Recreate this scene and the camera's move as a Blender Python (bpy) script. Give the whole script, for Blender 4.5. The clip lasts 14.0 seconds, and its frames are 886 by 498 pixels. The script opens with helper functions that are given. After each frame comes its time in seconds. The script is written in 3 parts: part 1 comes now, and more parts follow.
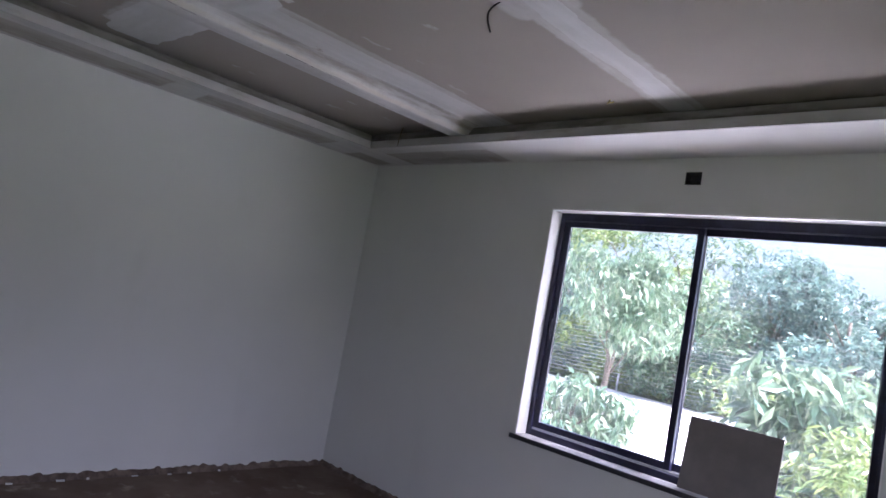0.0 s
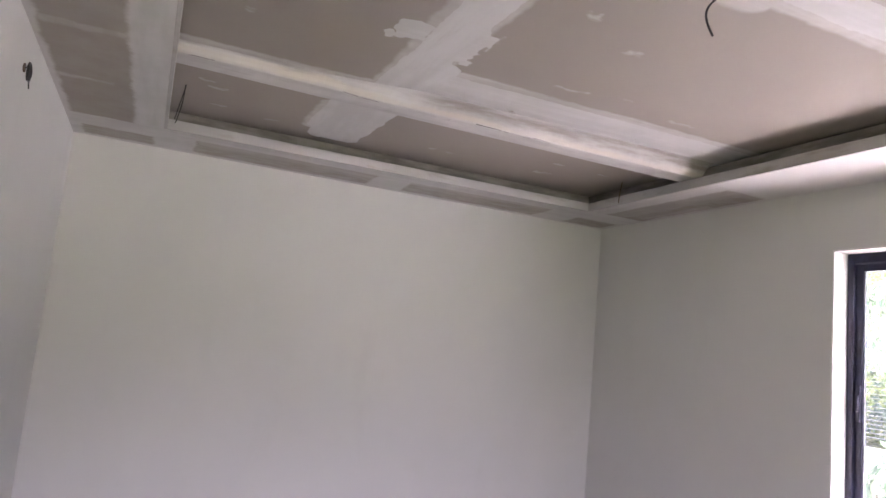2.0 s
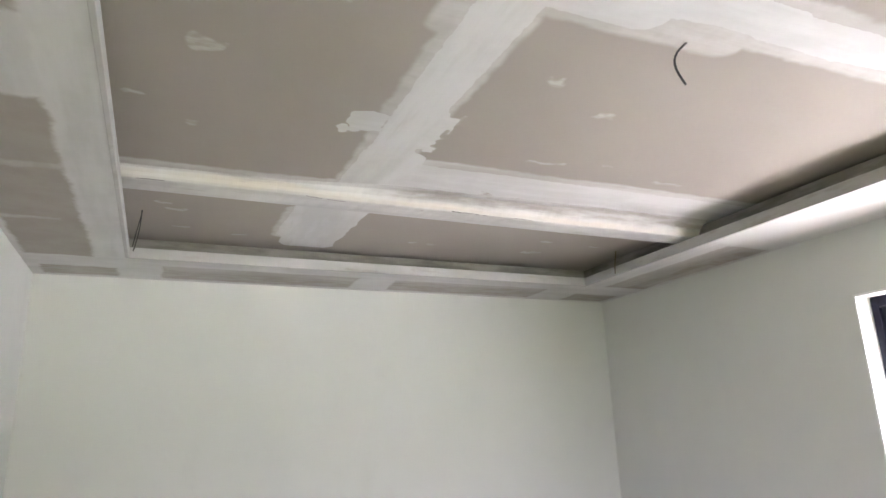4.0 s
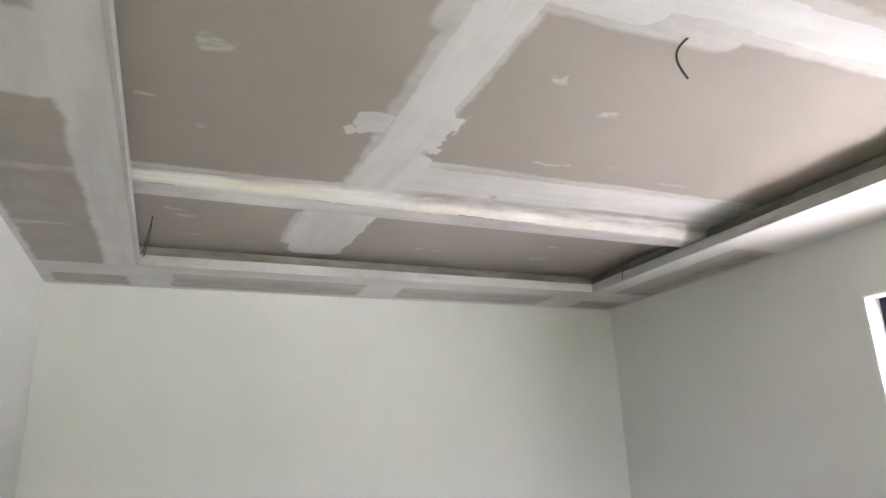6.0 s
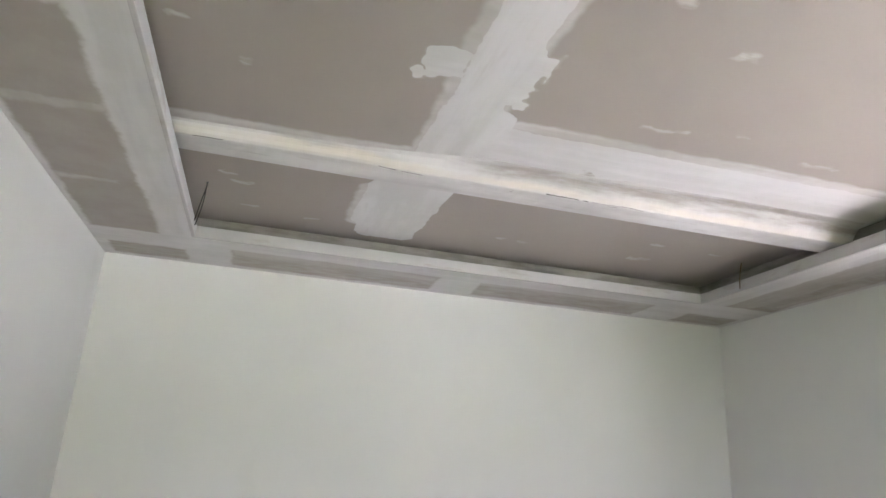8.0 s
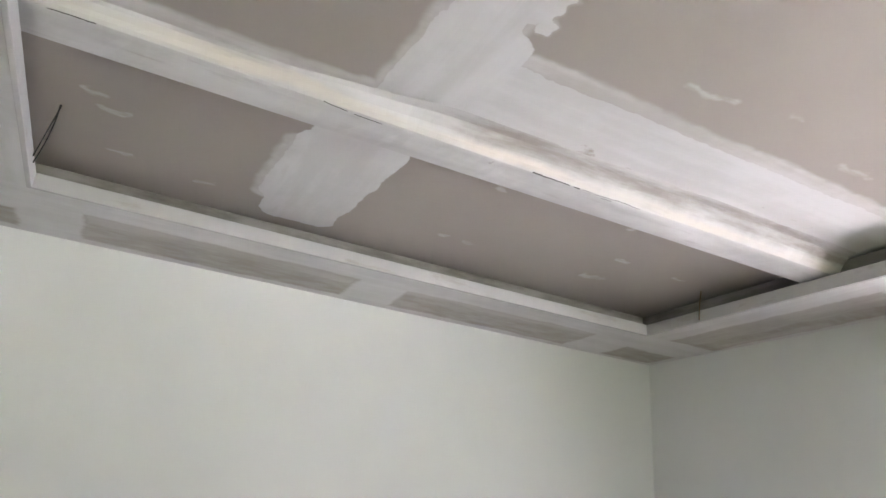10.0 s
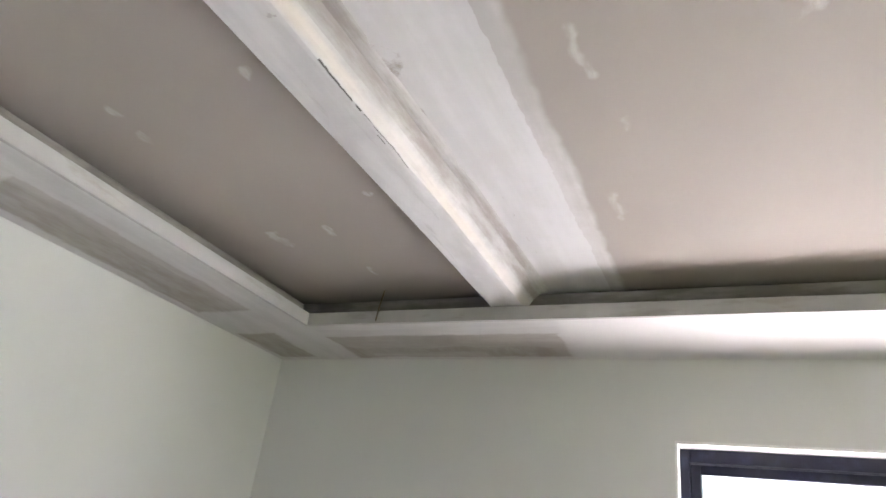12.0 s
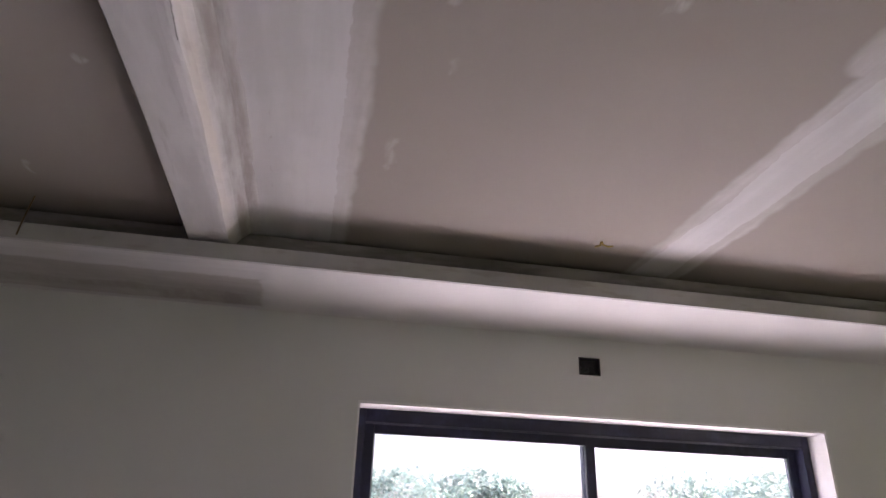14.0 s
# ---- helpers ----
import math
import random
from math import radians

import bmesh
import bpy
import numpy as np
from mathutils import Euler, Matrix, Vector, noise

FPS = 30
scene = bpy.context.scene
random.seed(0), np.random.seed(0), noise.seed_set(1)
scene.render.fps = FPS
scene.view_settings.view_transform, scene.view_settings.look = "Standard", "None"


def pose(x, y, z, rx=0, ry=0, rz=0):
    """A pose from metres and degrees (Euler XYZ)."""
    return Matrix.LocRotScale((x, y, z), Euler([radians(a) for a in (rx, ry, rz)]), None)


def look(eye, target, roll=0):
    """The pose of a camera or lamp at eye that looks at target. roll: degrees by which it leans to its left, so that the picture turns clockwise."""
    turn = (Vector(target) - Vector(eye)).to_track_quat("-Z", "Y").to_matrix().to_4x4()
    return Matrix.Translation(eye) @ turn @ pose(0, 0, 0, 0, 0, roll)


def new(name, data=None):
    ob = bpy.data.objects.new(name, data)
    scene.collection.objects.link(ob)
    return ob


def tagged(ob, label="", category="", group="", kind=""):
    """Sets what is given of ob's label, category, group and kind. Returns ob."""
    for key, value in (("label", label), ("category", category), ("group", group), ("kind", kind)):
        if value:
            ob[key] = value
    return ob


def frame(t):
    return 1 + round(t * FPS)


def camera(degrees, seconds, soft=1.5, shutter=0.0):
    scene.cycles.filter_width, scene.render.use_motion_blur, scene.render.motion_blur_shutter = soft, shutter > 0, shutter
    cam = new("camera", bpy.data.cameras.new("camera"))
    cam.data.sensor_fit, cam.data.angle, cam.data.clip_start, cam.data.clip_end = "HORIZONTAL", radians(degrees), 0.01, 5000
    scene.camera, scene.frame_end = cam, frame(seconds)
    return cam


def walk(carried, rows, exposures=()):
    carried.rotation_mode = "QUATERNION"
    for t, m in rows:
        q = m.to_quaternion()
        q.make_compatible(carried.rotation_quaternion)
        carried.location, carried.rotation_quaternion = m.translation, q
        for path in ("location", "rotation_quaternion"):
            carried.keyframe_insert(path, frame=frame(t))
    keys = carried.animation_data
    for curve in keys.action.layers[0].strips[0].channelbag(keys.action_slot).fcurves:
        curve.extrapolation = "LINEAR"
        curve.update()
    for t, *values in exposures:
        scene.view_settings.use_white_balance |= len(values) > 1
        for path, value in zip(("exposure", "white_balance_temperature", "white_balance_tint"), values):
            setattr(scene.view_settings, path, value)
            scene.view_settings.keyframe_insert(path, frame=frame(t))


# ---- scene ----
cam = camera(67.75, 14.0, soft=1.5)
PATH = [
    (0, (-3.621, -4.649, 1.575), (-44.77, 4.35, 10.27)),
    (0.5, (-3.509, -4.527, 1.603), (-37.54, 3.41, 8.46)),
    (1, (-3.406, -4.444, 1.623), (-32.51, 3.67, 6.38)),
    (1.5, (-3.305, -4.362, 1.648), (-26.54, 4.15, 8.41)),
    (2, (-3.247, -4.283, 1.683), (-23.69, 7.49, 5.37)),
    (2.5, (-3.217, -4.175, 1.718), (-19.39, 9.64, 3.31)),
    (3, (-3.177, -4.115, 1.757), (-18.29, 12.49, 1.43)),
    (3.5, (-3.109, -4.074, 1.770), (-18.88, 12.38, 0.27)),
    (4, (-3.089, -4.098, 1.756), (-23.46, 15.27, -1.96)),
    (6.5, (-3.085, -4.098, 1.685), (-22.11, 16.84, -2.22)),
    (7, (-2.987, -3.991, 1.711), (-17.88, 16.54, -0.05)),
    (9.5, (-2.847, -3.160, 1.667), (-15.86, 21.49, 6.21)),
    (10, (-2.922, -2.946, 1.737), (-26.50, 21.63, 4.57)),
    (10.5, (-2.940, -2.738, 1.778), (-34.81, 20.44, 6.98)),
    (11, (-2.887, -2.551, 1.799), (-41.73, 23.52, 8.14)),
    (11.5, (-2.830, -2.387, 1.794), (-48.89, 23.69, 10.70)),
    (12, (-2.754, -2.244, 1.792), (-63.34, 25.12, 7.71)),
    (12.5, (-2.771, -2.134, 1.763), (-68.54, 23.82, 7.26)),
    (13, (-2.653, -2.034, 1.776), (-73.41, 26.90, 7.48)),
    (13.5, (-2.563, -1.948, 1.817), (-86.19, 26.17, 2.05)),
    (14, (-2.571, -1.794, 1.836), (-100.77, 23.85, 1.83)),
]


def aimed(eye, turn):
    yaw, pitch, roll = turn
    a, b = radians(yaw), radians(pitch)
    way = Vector((-math.sin(a) * math.cos(b), math.cos(a) * math.cos(b), math.sin(b)))
    return look(eye, Vector(eye) + way, roll)


EXPOSE = [(0, 2.24, 5460, 31), (0.5, 2.24, 6010, 46), (1.0, 2.70, 6060, 49), (1.5, 2.93, 6080, 47), (2, 3.49, 6160, 37), (2.5, 3.78, 6180, 29), (3.0, 4.05, 6130, 26),
          (4.0, 4.00, 6010, 24), (6.5, 3.99, 5980, 24), (9.5, 4.01, 5880, 26), (11, 4.05, 5980, 25), (11.5, 4.07, 5980, 26), (12, 3.98, 5980, 25),
          (12.5, 3.50, 5910, 30), (13, 3.24, 6030, 37), (13.5, 3.16, 6080, 38), (14, 2.53, 6130, 39)]
walk(cam, [(t, aimed(eye, turn)) for t, eye, turn in PATH], EXPOSE)

# ---- plan, metres: x towards the window wall (x = 0), y towards the far wall (y = 0) ----
W, L = 3.757, 6.1
H = 2.65            # underside of the ceiling's border
S = 0.50            # width of the border
ZT, ZR = 2.703, 2.789   # top of the lip, underside of the raised field
B1, B2, ZB = -1.345, -1.478, 2.712   # ceiling rib at its east end
RIB_SKEW = .028        # its drift in y for each metre towards the west
WY1, WY2, WZ1, WZ2 = -1.971, -4.012, 0.79, 2.322
GROUND = -0.35

# ---- light ----
SUN_DIR = Vector((-0.10, 0.45, -0.88)).normalized()
world = bpy.data.worlds.new("sky")
scene.world = world
world.use_nodes = True
wn = world.node_tree
sky = wn.nodes.new("ShaderNodeTexSky")
sky.sky_type = "NISHITA"
sky.sun_disc = False
sky.sun_elevation = math.asin(-SUN_DIR.z)
sky.sun_rotation = math.atan2(-SUN_DIR.x, -SUN_DIR.y)
sky.air_density, sky.dust_density, sky.ozone_density = 1.0, 7.0, 0.6
wn.links.new(sky.outputs[0], wn.nodes["Background"].inputs[0])
wn.nodes["Background"].inputs[1].default_value = 0.145
sun_data = bpy.data.lights.new("sun", "SUN")
sun_data.energy, sun_data.angle, sun_data.color = 5.0, radians(0.6), (1, 0.96, 0.9)
sun = new("sun", sun_data)
sun.matrix_world = look((0, 0, 20), Vector((0, 0, 20)) + SUN_DIR)

# daylight through the open balcony doorway in the wall behind the camera
door_light = bpy.data.lights.new("doorway_daylight", "AREA")
door_light.shape, door_light.size, door_light.size_y, door_light.energy, door_light.color = "RECTANGLE", 1.7, 2.05, 4.5, (0.95, 0.97, 1.0)
door_light.spread = radians(104)
new("doorway_daylight", door_light).matrix_world = look((-2.7, -L - .02, 1.06), (-1.0, -L + 5, 1.06 - 4.2))


# ---- materials ----
class Mat:
    """A node material and short ways to add nodes to it."""

    def __init__(self, name):
        self.m = bpy.data.materials.new(name)
        self.m.use_nodes = True
        self.t = self.m.node_tree
        self.b = self.t.nodes["Principled BSDF"]
        self.co = self.node("ShaderNodeTexCoord").outputs["Object"]

    def node(self, kind, **kw):
        n = self.t.nodes.new(kind)
        for k, v in kw.items():
            setattr(n, k, v)
        return n

    def put(self, sock, v):
        if isinstance(v, bpy.types.NodeSocket):
            self.t.links.new(v, sock)
        else:
            sock.default_value = v

    def math(self, op, a, b=0.0, clamp=False):
        n = self.node("ShaderNodeMath", operation=op, use_clamp=clamp)
        self.put(n.inputs[0], a), self.put(n.inputs[1], b)
        return n.outputs[0]

    def vec(self, op, a, b=(0, 0, 0)):
        n = self.node("ShaderNodeVectorMath", operation=op)
        self.put(n.inputs[0], a), self.put(n.inputs[1], b)
        return n.outputs[0]

    def noise(self, scale, detail=3.0, rough=0.55, co=None, color=False):
        n = self.node("ShaderNodeTexNoise")
        self.put(n.inputs["Vector"], co or self.co)
        n.inputs["Scale"].default_value, n.inputs["Detail"].default_value, n.inputs["Roughness"].default_value = scale, detail, rough
        return n.outputs["Color" if color else "Fac"]

    def stretch(self, x, y, z):
        return self.vec("MULTIPLY", self.co, (x, y, z))

    def ramp(self, v, lo, hi, a=0.0, b=1.0, smooth=True):
        n = self.node("ShaderNodeMapRange", interpolation_type="SMOOTHSTEP" if smooth else "LINEAR")
        self.put(n.inputs[0], v)
        for i, q in enumerate((lo, hi, a, b)):
            n.inputs[1 + i].default_value = q
        return n.outputs[0]

    def mix(self, f, a, b, mode="MIX"):
        n = self.node("ShaderNodeMix", data_type="RGBA", blend_type=mode)
        self.put(n.inputs[0], f)
        for s, v in ((n.inputs[6], a), (n.inputs[7], b)):
            self.put(s, v if isinstance(v, bpy.types.NodeSocket) else (*v, 1))
        return n.outputs[2]

    def rect(self, co, x0, x1, y0, y1, soft=0.012):
        """1 inside a rectangle of the plan, falling off over soft metres."""
        d = self.vec("SUBTRACT", co, ((x0 + x1) / 2, (y0 + y1) / 2, 0))
        d = self.vec("ABSOLUTE", d)
        d = self.vec("SUBTRACT", d, ((x1 - x0) / 2, (y1 - y0) / 2, 0))
        s = self.node("ShaderNodeSeparateXYZ")
        self.put(s.inputs[0], d)
        return self.ramp(self.math("MAXIMUM", s.outputs[0], s.outputs[1]), soft, -soft)

    def rects(self, co, spans, soft):
        """The union of several rectangles."""
        out = self.rect(co, *spans[0], soft)
        for span in spans[1:]:
            out = self.math("MAXIMUM", out, self.rect(co, *span, soft))
        return out

    def warp(self, big=0.05, fine=0.02):
        """Plan coordinates with an uneven, trowelled shift."""
        a = self.vec("MULTIPLY", self.vec("SUBTRACT", self.noise(5, 2, color=True), (0.5, 0.5, 0.5)), (big, big, 0))
        b = self.vec("MULTIPLY", self.vec("SUBTRACT", self.noise(38, 3, color=True), (0.5, 0.5, 0.5)), (fine, fine, 0))
        return self.vec("ADD", self.vec("ADD", self.co, a), b)

    def done(self, color, rough=0.6, bump=None, dist=0.002, strength=0.5, metal=0.0, spec=None):
        self.put(self.b.inputs["Base Color"], color if isinstance(color, bpy.types.NodeSocket) else (*color, 1))
        self.put(self.b.inputs["Roughness"], rough)
        self.b.inputs["Metallic"].default_value = metal
        if spec is not None:
            self.b.inputs["Specular IOR Level"].default_value = spec
        if bump is not None:
            n = self.node("ShaderNodeBump")
            n.inputs["Strength"].default_value, n.inputs["Distance"].default_value = strength, dist
            self.put(n.inputs["Height"], bump)
            self.put(self.b.inputs["Normal"], n.outputs[0])
        return self.m


BOARD, BOARD_2 = (0.306, 0.275, 0.245), (0.350, 0.318, 0.284)
PUTTY, PUTTY_2 = (0.585, 0.58, 0.575), (0.515, 0.513, 0.503)


def putty_over_board(m, cover, along_y=0.0, thin=None, dabs=None, coat=None):
    """Joint compound over bare gypsum board: cover is the share of dense compound, thin that of a scraped, see-through film."""
    board = m.mix(m.noise(2.2, 4), BOARD, BOARD_2)
    streak_x = m.noise(1.0, 4, 0.55, co=m.stretch(1.3, 11, 3))
    streak_y = m.noise(1.0, 4, 0.55, co=m.stretch(11, 1.3, 3))
    streak = m.math("ADD", m.math("MULTIPLY", streak_y, along_y), m.math("MULTIPLY", streak_x, m.math("SUBTRACT", 1.0, along_y)))
    blot = m.noise(3.5, 5, 0.6)
    putty = m.mix(m.ramp(m.math("ADD", m.math("MULTIPLY", streak, 0.6), m.math("MULTIPLY", blot, 0.4)), 0.40, 0.60), PUTTY_2, PUTTY)
    scraped = m.ramp(streak, 0.62, 0.76, 1.0, 0.74)
    cover = m.math("MULTIPLY", cover, scraped)
    if thin is not None:
        cover = m.math("MAXIMUM", cover, m.math("MULTIPLY", thin, m.ramp(m.math("ADD", streak, m.math("MULTIPLY", m.noise(14, 4), 0.4)), 0.45, 0.95, 0.45, 0.8)))
    if dabs is not None:
        cover = m.math("MAXIMUM", cover, dabs)
    color = m.mix(cover, board, putty)
    if coat is not None:   # a second, whiter coat
        color = m.mix(m.math("MULTIPLY", coat, 0.9), color, m.mix(blot, (0.60, 0.595, 0.59), (0.66, 0.655, 0.65)))
    grain = m.math("ADD", m.math("MULTIPLY", cover, 1.0), m.math("ADD", m.math("MULTIPLY", m.noise(60, 4), 0.2), m.math("MULTIPLY", streak, 0.4)))
    return m.done(color, m.ramp(cover, 0, 1, 0.85, 0.7), grain, 0.0012, 0.5, spec=0.25)


def mat_field():
    m = Mat("gypsum_field")
    cover, film, along, dab = (m.node("ShaderNodeAttribute", attribute_name=k).outputs["Fac"] for k in ("cover", "film", "along_y", "dab"))
    # the sheet carries soft shapes; fine noise breaks their edges as a trowel leaves them
    chip = m.math("ADD", m.math("MULTIPLY", m.math("SUBTRACT", m.noise(34, 4, 0.6), 0.5), 0.42), m.math("MULTIPLY", m.math("SUBTRACT", m.noise(7, 2), 0.5), 0.12))
    drag = m.math("MULTIPLY", m.math("SUBTRACT", m.noise(1.0, 4, 0.6, co=m.vec("ADD", m.stretch(9, 9, 3), (4, 9, 0))), 0.5), 0.22)
    cover, film, dab = (m.ramp(m.math("ADD", v, n), lo, hi) for v, n, lo, hi in ((cover, chip, 0.43, 0.57), (film, drag, 0.18, 0.82), (dab, chip, 0.25, 0.85)))
    smear = m.ramp(m.noise(1.0, 4, 0.6, co=m.vec("ADD", m.stretch(16, 45, 3), (3, 7, 0))), 0.32, 0.66, 0.12, 0.55)
    return putty_over_board(m, cover, along, film, m.math("MULTIPLY", dab, smear))


def mat_border():
    m = Mat("gypsum_border")
    co = m.warp(0.055, 0.022)
    skimmed = [(-3.70, -3.33, -.25, -.05), (-3.11, -2.01, -.345, -.055), (-1.77, -.69, -.335, -.055), (-.40, -.05, -.25, -.04), (-.335, -.035, -1.57, -.50)]
    plain = [(-3.73, -3.43, -2.22, -.47), (-3.73, -3.43, -4.4, -2.63), (-3.73, -3.43, -6.1, -4.7)]
    skim = m.ramp(m.noise(1.0, 5, 0.6, co=m.stretch(5, 14, 3)), 0.35, 0.65, 0.90, 0.60)
    board = m.math("MAXIMUM", m.math("MULTIPLY", m.rects(co, skimmed, 0.014), skim), m.math("MULTIPLY", m.rects(co, plain, 0.014), m.ramp(m.noise(6, 4), 0.3, 0.7, 0.95, 0.82)))
    films = [(-3.11, -2.01, -.36, -.25), (-1.77, -.69, -.35, -.27), (-3.74, -3.40, -1.72, -1.66), (-3.74, -3.5, -1.1, -1.06), (-.34, -.17, -1.6, -.5), (-.12, -.02, -1.2, -.6)]
    thin = m.rects(m.warp(0.10, 0.03), films, 0.02)
    side = m.math("MAXIMUM", m.rect(m.co, -W, -3.25, -6.2, -.5, .02), m.rect(m.co, -.5, 0, -6.2, -.5, .02))
    coat = m.rect(m.warp(0.10, 0.03), -.6, .1, -6.2, -1.60, 0.03)
    return putty_over_board(m, m.math("SUBTRACT", 1.0, board), side, m.math("MULTIPLY", thin, 0.7), coat=coat)


def mat_rib():
    m = Mat("putty_rib")
    sep = m.node("ShaderNodeSeparateXYZ")   # the rib leaves the square of the room towards the west
    m.put(sep.inputs[0], m.co)
    west = m.math("MAXIMUM", m.math("SUBTRACT", m.math("MULTIPLY", sep.outputs[0], -1.0), 1.2), 0.0)
    off = m.node("ShaderNodeCombineXYZ")
    m.put(off.inputs[1], m.math("MULTIPLY", west, -RIB_SKEW))
    m.co = m.vec("ADD", m.co, off.outputs[0])
    co = m.warp(0.014, 0.008)
    blot = m.noise(1.0, 4, 0.55, co=m.stretch(2.2, 9, 9))
    base = m.mix(m.ramp(blot, 0.35, 0.65), (0.475, 0.47, 0.465), (0.57, 0.565, 0.555))
    warm = m.rect(co, -4, 0, B2 - 0.016, B2 + 0.003, 0.006)
    color = m.mix(m.math("MULTIPLY", warm, m.ramp(m.noise(1.0, 3, co=m.stretch(2.5, 9, 9)), 0.3, 0.6, 0.2, .9)), base, (0.56, 0.525, 0.465))
    scrape = m.math("MULTIPLY", m.rect(m.warp(0.022, 0.012), -4, 0, B2 - .085, B2 - .022, 0.014), m.rect(m.warp(0.2, 0.05), -2.22, .9, -9, 9, 0.15))
    smear = m.ramp(m.noise(1.0, 5, 0.6, co=m.stretch(3.2, 22, 10)), 0.32, 0.62, 0.25, 0.95)
    color = m.mix(m.math("MULTIPLY", scrape, smear), color, (0.29, 0.265, 0.24))
    grey = m.ramp(m.noise(1.0, 4, 0.6, co=m.stretch(3, 26, 12)), 0.58, 0.74, 0, .55)
    color = m.mix(grey, color, (0.38, 0.365, 0.35))
    nicks = m.math("MULTIPLY", m.ramp(m.noise(30, 2), 0.70, 0.76), m.rect(co, -4, 0, B2 + .01, B2 + .05, 0.008))
    color = m.mix(m.math("MULTIPLY", nicks, 0.6), color, (0.33, 0.31, 0.30))
    cracks = [(-3.25, -3.12, B2 + .004, B2 + .0075), (-2.56, -2.49, B2 + .006, B2 + .009), (-2.47, -2.39, B2 + .010, B2 + .013), (-1.89, -1.71, B2 + .006, B2 + .010),
              (-1.70, -1.46, B2 + .007, B2 + .0085), (-1.62, -1.58, B2 + .016, B2 + .018)]
    crack = m.math("MULTIPLY", m.rects(m.warp(0.02, 0.006), cracks, 0.0016), m.ramp(m.noise(25, 2), 0.30, 0.42))
    color = m.mix(m.math("MULTIPLY", crack, 0.9), color, (0.05, 0.042, 0.036))
    return m.done(color, 0.72, m.math("ADD", blot, m.math("MULTIPLY", m.noise(30, 4), 0.3)), 0.003, 0.5, spec=0.25)


def mat_raw_board():
    m = Mat("raw_board_edge")
    color = m.mix(m.ramp(m.noise(1.0, 4, 0.6, co=m.stretch(4, 4, 18)), 0.35, 0.65), (0.20, 0.187, 0.168), (0.295, 0.28, 0.258))
    return m.done(color, 0.85, m.noise(50, 4), 0.001, 0.4, spec=0.2)


def mat_plain_putty():
    m = Mat("putty_edge")
    color = m.mix(m.noise(6, 5), (0.40, 0.395, 0.39), (0.50, 0.495, 0.49))
    color = m.mix(m.ramp(m.noise(1.0, 4, co=m.stretch(5, 5, 20)), 0.55, 0.70, 0, .6), color, BOARD_2)
    return m.done(color, 0.75, m.noise(40, 4), 0.001, 0.4, spec=0.25)


def mat_wall():
    m = Mat("wall_putty")
    c = m.mix(m.ramp(m.noise(0.9, 3), 0.3, 0.7), (0.615, 0.622, 0.605), (0.648, 0.652, 0.634))
    c = m.mix(m.ramp(m.noise(1.0, 5, 0.6, co=m.stretch(3, 3, 1.2)), 0.55, 0.8, 0, .5), c, (0.575, 0.58, 0.56))
    spots = m.ramp(m.noise(26, 2), 0.79, 0.83, 0, 0.35)
    c = m.mix(spots, c, (0.36, 0.33, 0.29))
    h = m.math("ADD", m.noise(3, 4), m.math("MULTIPLY", m.noise(70, 3), 0.12))
    return m.done(c, 0.62, h, 0.004, 0.35, spec=0.3)


def mat_simple(name, a, b, scale=8.0, rough=0.6, dist=0.001, metal=0.0, spec=None, co=None):
    m = Mat(name)
    v = co(m) if co else m.co
    n = m.noise(scale, 5, 0.6, co=v)
    return m.done(m.mix(m.ramp(n, 0.3, 0.7), a, b), rough, m.noise(scale * 5, 3, co=v), dist, 0.5, metal, spec)


def mat_floor():
    m = Mat("dusty_cement")
    c = m.mix(m.ramp(m.noise(1.6, 5, 0.6), 0.3, 0.7), (0.11, 0.075, 0.055), (0.19, 0.14, 0.105))
    c = m.mix(m.ramp(m.noise(5, 6, 0.65), 0.55, 0.75, 0, .7), c, (0.42, 0.36, 0.30))
    return m.done(c, 0.9, m.noise(22, 6, 0.7), 0.006, 0.6, spec=0.2)


def mat_frame():
    m = Mat("dark_aluminium")
    c = m.mix(m.ramp(m.noise(14, 5, 0.65), 0.45, 0.75), (0.011, 0.011, 0.032), (0.026, 0.028, 0.068))
    return m.done(c, m.ramp(m.noise(20, 3), 0.3, 0.7, 0.32, 0.5), m.noise(60, 2), 0.0004, 0.3, spec=0.5)


def mat_glass():
    m = Mat("dusty_glass")
    t = m.t
    clear, gloss, dust = (t.nodes.new("ShaderNodeBsdf" + k) for k in ("Transparent", "Glossy", "Translucent"))
    clear.inputs[0].default_value = (0.93, 0.955, 0.945, 1)
    gloss.inputs["Roughness"].default_value = 0.02
    dust.inputs[0].default_value = (0.9, 0.92, 0.92, 1)
    a, b = t.nodes.new("ShaderNodeMixShader"), t.nodes.new("ShaderNodeMixShader")
    m.put(a.inputs[0], m.ramp(m.noise(3, 5, 0.6), 0.3, 0.8, 0.008, 0.030))
    t.links.new(clear.outputs[0], a.inputs[1]), t.links.new(dust.outputs[0], a.inputs[2])
    b.inputs[0].default_value = 0.07
    t.links.new(a.outputs[0], b.inputs[1]), t.links.new(gloss.outputs[0], b.inputs[2])
    t.links.new(b.outputs[0], t.nodes["Material Output"].inputs[0])
    return m.m


